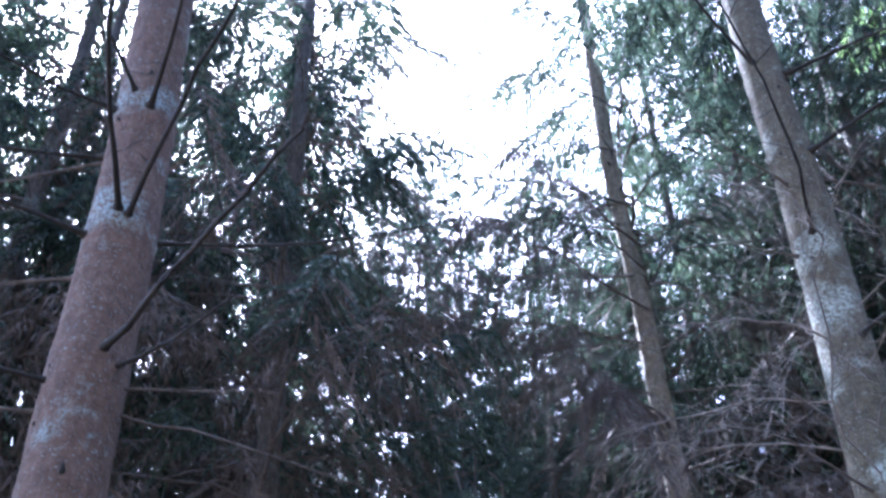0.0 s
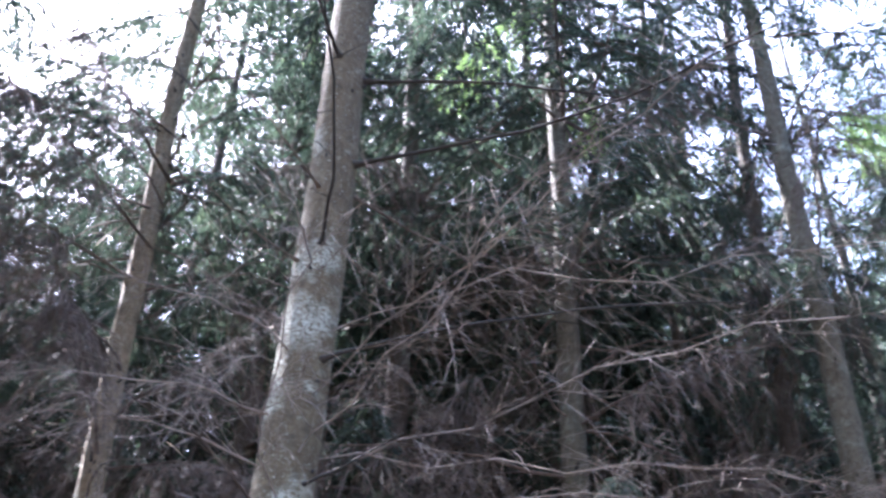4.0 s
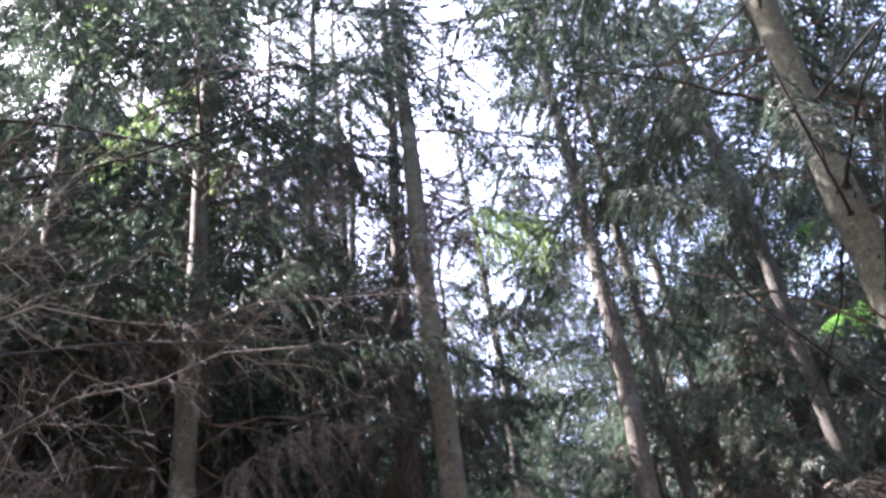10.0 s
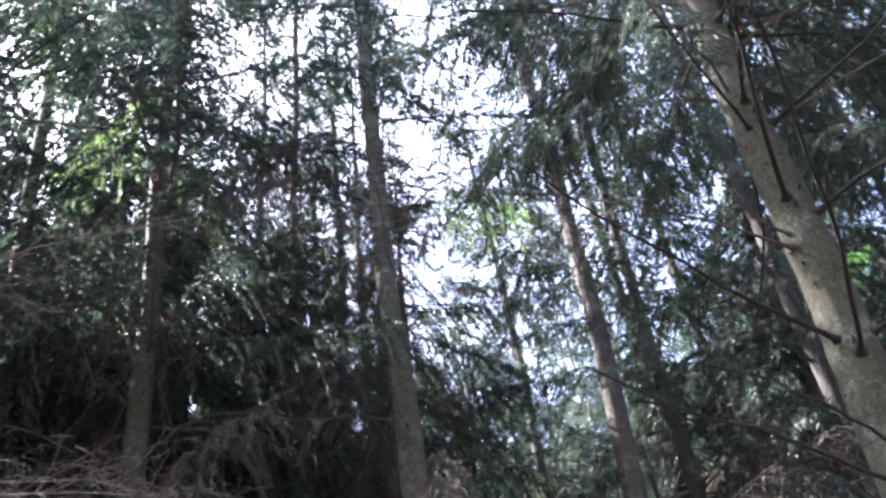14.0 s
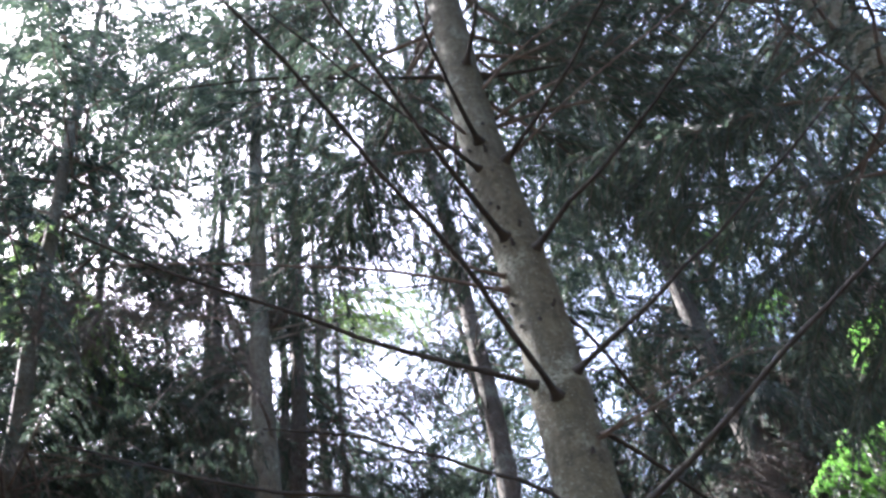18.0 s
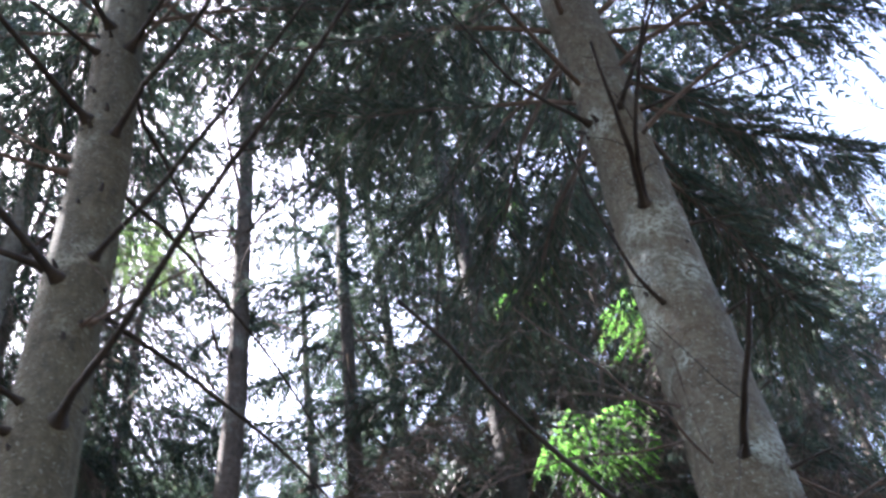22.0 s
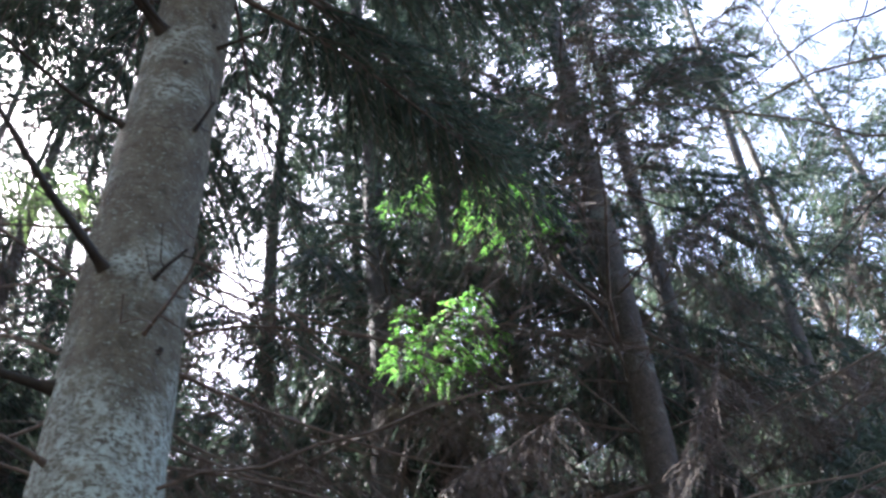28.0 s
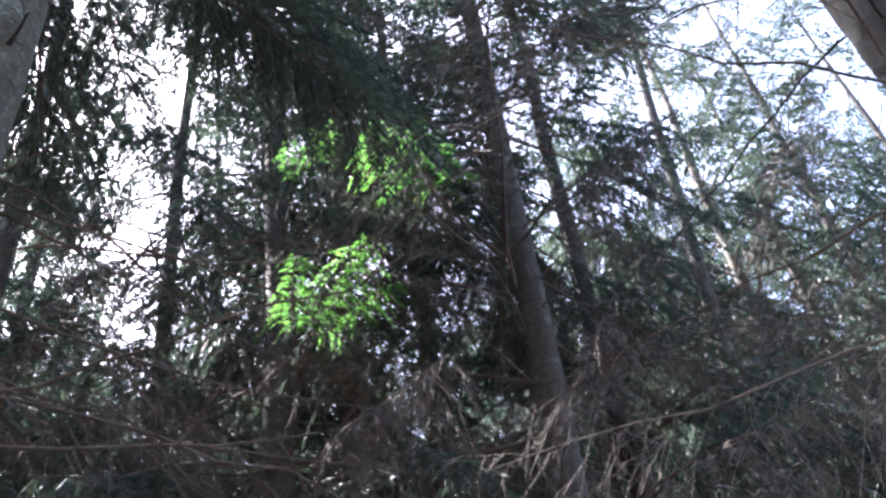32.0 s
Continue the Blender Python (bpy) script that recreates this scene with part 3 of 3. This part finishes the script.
# branches of the near stems: height, direction, length, thickness
BRANCHES = (
    ((5.15, -40, 1.3, 18), (5.09, -29, 0.7, 12), (5.02, -119, 0.9, 11), (4.88, -141, 0.9, 9), (6.04, -65, 1.6, 16), (6.01, -50, 1.6, 15), (5.92, -124, 1.2, 12), (5.96, 3, 1.2, 10), (5.72, -156, 1.1, 8),
     (6.85, -59, 1.4, 15), (6.58, -149, 1.3, 10), (6.89, -122, 1.4, 10), (6.57, -171, 1.3, 8), (6.99, -80, 1.1, 10), (5.04, 10, 0.6, 7), (4.93, 31, 1.0, 7)),
    ((6.85, -48, 1.9, 13), (6.75, 12, 1.2, 9), (6.2, -103, 1.5, 12), (6.6, -128, 0.9, 8), (4.62, -121, 0.7, 9), (4.8, -61, 0.6, 10), (5.49, -41, 1.6, 10), (6.1, -139, 0.8, 7), (7.6, -20, 1.6, 12), (7.7, -110, 1.4, 12)),
    ((6.07, -161, 1.8, 13), (5.95, -135, 2.2, 14), (6.1, -72, 1.5, 12), (5.16, -78, 2.0, 14), (5.71, -55, 0.7, 8), (7.16, -135, 1.5, 16), (6.9, -160, 0.6, 9), (7.02, -74, 1.6, 14), (6.81, 177, 1.7, 9),
     (8.09, -120, 1.4, 14), (7.87, -81, 1.5, 14), (7.89, -59, 1.4, 9), (7.84, -150, 1.3, 11), (5.25, -162, 1.2, 10), (5.14, -164, 1.7, 11), (5.69, -65, 0.45, 7), (8.0, 60, 1.5, 12), (6.9, 40, 1.5, 11), (6.0, 30, 1.6, 11), (9.0, -100, 1.4, 13), (9.0, -30, 1.4, 13), (9.0, 170, 1.4, 13)),
    ((6.19, -131, 0.9, 20), (6.19, -117, 1.1, 16), (4.68, -119, 0.85, 21), (5.53, -141, 0.95, 11), (5.5, -60, 0.28, 13), (4.64, -62, 0.3, 13), (4.28, -152, 1.6, 15), (5.04, 178, 0.6, 7), (4.43, -89, 0.16, 8),
     (6.15, -35, 0.35, 12), (3.88, -14, 1.0, 7), (3.95, -141, 0.6, 9), (4.41, -67, 0.5, 9), (7.0, -100, 1.0, 15), (7.0, -160, 1.0, 13), (7.1, -40, 1.0, 12), (4.5, 10, 1.2, 7), (4.9, 25, 1.1, 6), (4.2, 5, 1.3, 6)),
)
WHORL = ((0.87, 5.08), (0.86, 6.1), (0.88, 6.05), (0.77, 4.66))
for i, (x, y, lx, ly, d) in enumerate(STEMS):
    bark = (BARK_RED, BARK_FIRST, BARK_PALE, BARK_THICK)[i]
    trunk = trunk_mesh(200 + i, 24, d / 2 / 0.81, (lx, ly), 24, bark, *WHORL[i], wave=0.35)
    root = spruce(x, y, NEAR_LABELS[i], trunk, crown_mesh(210 + i, 24, (10.5, 9.5, 8.4, 7.4)[i], 2.5, i > 1, (x, y), 0.0, False, (1.0, 1.0, 0.8, 0.75)[i], -1.3, 12.0))
    for k, (z, az, long, thick) in enumerate(BRANCHES[i]):
        limb(root, 500 + 40 * i + k, (lx * (z - 6), ly * (z - 6)), z, az, long * (1.45, 1.3, 1.3, 1.1)[i], thick * (1.1, 0.95, 1.15, 0.95)[i], LIMB if thick > 9 else DEAD, "bare dark branch" if thick > 9 else "thin grey dead branch", (0.5, 0.7, 0.7, 0.5)[i], girth=d / 2)
    stubs(root, 700 + i, 3.4, 8.8, d / 2 / 0.81, (lx, ly), (40, 36, 80, 50)[i], LIMB)
    if i == 1:      # sprays of pale fine twigs round the second stem
        rng = np.random.default_rng(91)
        for k in range(7):
            az = -95 + 14.0 * k + rng.normal(0, 5)
            z = (4.5, 4.95, 5.3, 4.7, 5.5)[k % 5] + rng.normal(0, 0.08)
            twiggy(root, 800 + k, lx * (z - 6), ly * (z - 6), z, az, 2.7 - 0.5 * abs(az + 42) / 60 + rng.normal(0, 0.1), 4, DEAD_PALE, "spray of fine pinkish-grey dead twigs", 1.35, rng.normal(0.0, 0.07), 0.12)
        for k in range(5):
            z = 4.2 + 0.32 * k
            twiggy(root, 830 + k, lx * (z - 6), ly * (z - 6), z, 150 + 17 * k, 1.0, 7, DEAD_PALE, "spray of fine pinkish-grey dead twigs", 1.5, 0.0, 0.2)
    if i == 3:      # fine dead branches low on the thick stem
        rng = np.random.default_rng(96)
        for k in range(12):
            z = 3.7 + 0.12 * k
            twiggy(root, 860 + k, lx * (z - 6), ly * (z - 6), z, (170, -12, 195, 8, 150, 25)[k % 6] + rng.normal(0, 8), rng.uniform(0.9, 1.5), 6, DEAD, "thin dead branch with greenish-grey twigs", 0.9, rng.uniform(-0.1, 0.15), 0.15)
    if i > 1:      # lowest live branches behind and beside the stem
        rng = np.random.default_rng(92 + i)
        for k in range((7, 18)[i - 2]):
            z = (8.7, 6.8)[i - 2] + (0.2, 0.17)[i - 2] * k
            soup = Soup()
            soup.add_arrays(LIVE_FINE[k % 4], turn_z(0, 0.1, rng.uniform(0.6, 0.85)), np.zeros(3))
            ob = part("live_branch", soup.mesh("live_branch", (DEAD, NEEDLE), False), root, "dark green drooping spruce branch")
            ob.location, ob.rotation_euler = (lx * (z - 6), ly * (z - 6), z), (0, 0, radians((-60, 20, 75, -10, 40, 0, 100, -30, 55, -45)[k % 10] + rng.normal(0, 8)))

MID = [  # x, y, lean, diameter at 6 m
    (0.91, 8.46, -0.026, 0.0, 0.22), (4.84, 8.26, -0.01, 0.0, 0.25), (7.17, 7.51, -0.019, -0.004, 0.27),
    (9.23, 7.29, 0.001, -0.003, 0.24), (10.8, 8.3, -0.004, 0.0, 0.21), (8.6, 10.6, 0.003, 0.0, 0.21),
    (12.94, 9.68, -0.01, 0.01, 0.24), (12.4, 7.83, 0.013, -0.009, 0.25), (4.1, 15.2, 0.01, -0.012, 0.24),
    (13.4, 8.28, 0.0, 0.0, 0.25), (13.45, 5.91, 0.022, -0.011, 0.28), (11.73, 6.78, -0.021, 0.003, 0.27),
    (16.55, 8.32, 0.048, -0.036, 0.24), (17.74, 12.07, 0.025, -0.015, 0.22), (12.25, 10.2, -0.021, 0.003, 0.26),
    (14.9, 7.4, 0.007, -0.003, 0.26), (-4.44, 13.6, -0.003, 0.0, 0.25), (-0.78, 12.98, 0.0, 0.0, 0.16),
]
MID2 = [
    (-0.44, 16.05, -0.01, 0.0, 0.16), (3.67, 9.9, -0.023, 0.0, 0.28), (7.71, 9.35, 0.011, -0.003, 0.25),
    (12.0, 12.9, -0.03, 0.0, 0.25), (8.8, 14.2, -0.015, 0.0, 0.25), (-4.6, 6.4, 0.0, 0.0, 0.22), (-6.6, 9.4, 0.0, 0.01, 0.25),
    (-3.6, 9.6, 0.01, 0.0, 0.24), (-8.4, 12.6, 0.0, 0.0, 0.25), (-2.2, 6.9, 0.0, 0.0, 0.2), (-5.6, 8.2, 0.0, 0.0, 0.2),
    (2.2, 10.8, 0.0, 0.0, 0.22), (2.2, 15.6, 0.0, 0.0, 0.22), (6.6, 16.6, 0.0, 0.0, 0.22), (5.3, 10.7, 0.0, 0.0, 0.22), (4.9, 12.6, 0.0, 0.0, 0.24), (6.9, 10.0, 0.0, 0.0, 0.2), (7.0, 12.2, 0.0, 0.0, 0.22), (1.3, 12.9, 0.0, 0.0, 0.22), (3.4, 13.3, 0.0, 0.0, 0.24),
    (8.0, 11.4, 0.0, 0.0, 0.22), (8.9, 12.7, 0.0, 0.0, 0.24), (7.9, 15.9, 0.01, 0.0, 0.24), (17.6, 15.0, 0.0, 0.0, 0.24), (0.9, 17.9, 0.0, 0.0, 0.24),
]
THIN = {4: 0.0, 11: 0.45, 14: 0.5, 7: 0.4, 9: 0.15, 15: 0.15, 6: 0.4, 21: 0.45, 3: 0.35, 20: 0.35, 8: 0.45, 31: 0.4, 13: 0.4, 12: 0.35, 10: 0.1, 5: 0.1, 22: 0.1, 30: 0.15}
FINE = {0, 1, 2, 3, 7, 10, 11, 20}
LOW = {16: 6.0, 23: 5.0, 24: 5.0, 25: 5.0, 26: 5.0, 27: 5.5, 28: 5.0, 17: 7.0, 10: 10.3, 11: 10.0, 9: 10.8, 7: 10.8, 15: 8.8, 12: 7.5, 13: 8.0, 38: 8.7, 39: 7.5, 40: 7.0, 41: 8.0, 42: 8.0, 6: 9.5, 0: 10.0, 2: 14.2, 3: 13.0, 4: 8.0, 5: 8.5, 21: 8.0, 22: 8.5, 30: 8.5, 29: 7.5}
taken = [(v[0], v[1]) for v in STEMS + MID + MID2]
roots = []
for i, (x, y, lx, ly, d) in enumerate(MID + MID2):
    fine = i in FINE
    rng = np.random.default_rng(300 + i)
    tall = {5: 18.5, 17: 17.7, 18: 18.6}.get(i, 26.5)
    # inner stems take the barks that carry shade in their colour
    trunk = trunk_mesh(300 + i, tall, d / 2 / 0.82, (lx, ly), 14 if fine else 9, BARK_SANDY if i == 0 else BARK_TAN if i in (1, 2, 17, 18) else BARK_DEEP_SHADE if x > 9.5 else BARK_SHADED, 0.55, rng.uniform(0, 0.5))
    low = LOW.get(i, 10.5)
    crown = crown_mesh(330 + i, tall if i in (16, 17, 18) else tall + rng.uniform(-1.5, 1.5), low, 3.2 if i in (1, 19) else 2.7 if i == 16 else 2.0 if i == 0 else 2.1 if -4 < x < -2 else 2.3 if x < -4 else rng.uniform(2.3, 2.7) if d > 0.2 and x < 4 else rng.uniform(2.1, 2.6) if d > 0.2 else 0.8, fine, (x, y), 0.14 if x < -2 and i != 16 else 0.0 if x < 4 or i in (1, 2, 19, 32) else THIN.get(i, 0.18), False, 0.75 if -2 < x < 6.6 or i in (4, 9, 10, 15) else 0.9, -1.5 if x < 8 or i == 4 else -1.0, min(17.5, 2.6 + 1.75 * (y + 0.7)))
    dead = dead_mesh(360 + i, 3.2, min(low + 2.5, 14.0), fine, (1.1 if i == 0 else 0.65 if i in (2, 3) else 1.3 if i == 10 else 0.95 if i in (11, 7, 9, 14, 15) else 0.6 if i in (8, 20) else 1.2) if d > 0.2 and low > 6.5 else 0.4, BROWN if i % 4 == 1 else DEAD, (x, y), i not in (0, 2, 3)) if fine or i in THIN or near_gap(x, y, 2.0) else (DEADS_BROWN[i // 2 % 2] if i % 2 == 1 else DEADS_FAR[i % 3])
    if y > 12 and i not in (16, 17, 18) and not near_gap(x, y, 2.0):
        crown, dead = CROWNS_FAR[i % 5], (DEADS_FAR + DEADS_BROWN)[i % 5]
    stem = spruce(x, y, "slender spruce with brown dead lower branches and a green crown" if low > 6.5 else "spruce with blue-green branches hanging low", trunk, crown, dead)
    roots.append(stem)
    if i in (0, 1, 2, 3, 8, 20):
        stubs(stem, 740 + i, 5.0, 13.0, d / 2 / 0.82, (lx, ly), 34, LIMB, 2.2)


def live_part(root, seed, z, az, long, mat, label, pitch=0.0):
    soup = Soup()
    soup.add_arrays(live_branch(seed, True, 1.2), turn_z(0, pitch, long / 2.5), np.zeros(3))
    ob = part("live_branch", soup.mesh("live_branch", (DEAD, mat), False), root, label)
    ob.location, ob.rotation_euler = (0, 0, z), (0, 0, radians(az))


# the bare tree at the end of the walk: dead branches with hanging strands
nx, ny = 13.65, 1.85
# limb-coloured trunk: its silhouette darkness against the sky is put into the colour
bare = spruce(nx, ny, "spruce with bare dead branches and pale hanging strands", trunk_mesh(291, 22.0, 0.19, (0.0, 0.0), 20, LIMB, 0.8, 0.2), crown_mesh(292, 22.0, 12.5, 2.0, False, (nx, ny)))
rng = np.random.default_rng(93)
for k in range(15):
    z = 4.5 + 0.33 * k + rng.normal(0, 0.05)
    az = (100, 150, 205, 125, 175, 75, 230)[k % 7] + rng.normal(0, 8)
    twiggy(bare, 960 + k, 0, 0, z, az, rng.uniform(1.3, 2.2), 9, DEAD_PALE if k in (1, 8) else LIMB if z > 6.5 else DEAD, "dead branch with long hanging strands", 1.7 if z < 6 else 0.8, rng.uniform(-0.05, 0.25), 0.85 if z < 6 else 0.15)
taken.append((nx, ny))


# branches in the sun, part of their brightness put into the needle colour
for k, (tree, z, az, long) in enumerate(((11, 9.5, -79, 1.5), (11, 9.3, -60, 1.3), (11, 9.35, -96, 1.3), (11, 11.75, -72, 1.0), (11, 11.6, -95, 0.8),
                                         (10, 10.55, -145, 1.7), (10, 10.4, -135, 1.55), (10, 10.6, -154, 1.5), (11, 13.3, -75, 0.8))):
    live_part(roots[tree], 900 + k, z, az, long, NEEDLE_YOUNG_SUNLIT, "bright green fresh spruce spray in the sun")
for k, (tree, z, az, long) in enumerate(((11, 9.2, -50, 1.5), (10, 10.2, -165, 1.4), (10, 11.0, 170, 1.3), (10, 9.4, -170, 1.4))):
    twiggy(roots[tree], 950 + k, 0, 0, z, az, long, 11, BROWN, "drooping branch with dry brown needles", 2.2, -0.05, 0.75)
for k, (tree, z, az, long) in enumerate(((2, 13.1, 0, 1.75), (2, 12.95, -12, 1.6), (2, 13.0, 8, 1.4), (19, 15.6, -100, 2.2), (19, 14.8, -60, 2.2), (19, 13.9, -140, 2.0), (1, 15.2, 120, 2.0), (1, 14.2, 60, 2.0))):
    live_part(roots[tree], 920 + k, z, az, long, NEEDLE_SUNLIT, "pale green spruce branch in the sun")
# brown branches given the pale twig colour in place of sunlight on them
for k, (tree, z, az, long) in enumerate(((2, 12.3, -14, 1.9), (2, 12.15, -22, 1.8))):
    twiggy(roots[tree], 940 + k, 0, 0, z, az, long, 12, DEAD_PALE, "drooping branch with dry brown needles", 2.6, -0.05, 0.75)

# the rest of the plantation, in rows further in, and unseen trees added across the ride
rng = np.random.default_rng(7)
# far trunks share the bark colour darkened for shade
TRUNKS_FAR = [trunk_mesh(400 + i, 24.0, 0.145, rng.normal(0, 0.012, 2), 8, BARK_SHADED) for i in range(5)]
spots = [(gx, gy) for gy in np.arange(9.5, 20.5, 2.1) for gx in np.arange(-17.0, 25.0, 2.1) if gx < 3 or gy < 17]
spots += [(gx, gy) for gy in (21.5, 23.6, 25.7) for gx in np.arange(-13.0, 3.0, 2.1)]
spots += [(gx, gy) for gy in (3.5, 5.6, 7.6) for gx in (-12.5, -10.2, -8.0, -6.2)]
# unseen rows across the ride, added to hold back skylight from that side
spots += [(gx, gy) for gy in (-6.5, -9.0, -11.5) for gx in np.arange(-9.0, 23.0, 2.9)]
belt = [(gx, gy) for gy in (18.4, 20.6, 22.8) for gx in np.arange(2.5, 30.0, 1.7)]      # a younger stand behind the plantation
spots += [(20.5, 9.5)]
placed = 0
for x, y, size in ((-2.5, 15.9, 0.88), (-1.35, 15.4, 0.79), (-0.5, 17.3, 0.91), (-3.5, 17.6, 1.0), (-4.2, 15.9, 1.0), (-2.4, 19.2, 1.0), (-1.2, 20.4, 1.02), (-2.0, 13.8, 0.64), (-3.1, 14.7, 0.82), (-0.3, 13.3, 0.6), (-1.15, 14.3, 0.62), (0.35, 14.6, 0.7), (-2.75, 12.5, 0.58), (0.55, 16.6, 0.8), (-1.5, 11.8, 0.5), (-0.5, 11.3, 0.48), (-0.4, 15.4, 0.7)):
    taken.append((x, y))
    spruce(x, y, "young blue-green spruce below the gap in the canopy", TRUNKS_FAR[placed % 5], CROWNS_YOUNG[placed % 2], None, rng.uniform(0, 6.28), size)
    placed += 1
for gx, gy in spots + belt:
    x, y = gx + rng.normal(0, 0.38), gy + rng.normal(0, 0.38)
    dx, dy = x - 1.0, y + 0.75
    far, az = math.hypot(dx, dy), math.degrees(math.atan2(-dx, dy))
    if (4.5 < az < 18.5 and far < 20) or (y > 0 and az > 60):
        continue
    glade = 9.6 < x < 16.6 and 10.2 < y < 17.4      # an open glade with young growth
    stand = 4.0 < x < 9.6 and y > 12.4 and (gx, gy) not in belt
    if stand and min((x - a) ** 2 + (y - b) ** 2 for a, b in taken) < 0.9 ** 2:
        continue
    if glade or stand or (gx, gy) in belt:
        tall = (1.2 + (1.12 if glade else 1.2) * math.hypot(x - min(0.65 * x, 10.5), y + 0.5)) / 24.0
        spruce(x, y, "young spruce in the glade, dark against the sky" if glade else "young spruce in the stand behind, dark against the sky", TRUNKS_FAR[placed % 5], CROWNS_YOUNG[placed % 2], None, rng.uniform(0, 6.28), tall * rng.uniform(0.88, 1.08))
        placed += 1
        continue
    if x > 13 and y > 12 and (placed % 4 == 0 or x > 20):
        placed += 1
        continue
    if min((x - a) ** 2 + (y - b) ** 2 for a, b in taken) < (1.3 if y > 11.5 else 1.75) ** 2:
        continue
    sunny = 0 < y < 15 and near_gap(x, y, 2.0)
    taken.append((x, y))
    deep = y < 0 or y > 15.5 or x < -9 or x > 18.5
    low = 4.5 < az < 18.5
    spruce(x, y, "spruce deeper in the plantation, dark against the sky; unseen light blocker across the ride", TRUNKS_FAR[placed % 5], crown_mesh(600 + placed, 24.0, 9.5, 2.5, False, (x, y), 0.2) if sunny else CROWNS_COARSE[placed % 3] if deep else CROWNS_FAR[placed % 5], None if deep else (DEADS_FAR + DEADS_BROWN[:1])[placed % 4],
           0.0 if sunny else rng.uniform(0, 6.28), 1.0 if sunny else 0.86 if low else rng.uniform(0.95, 1.12))
    placed += 1
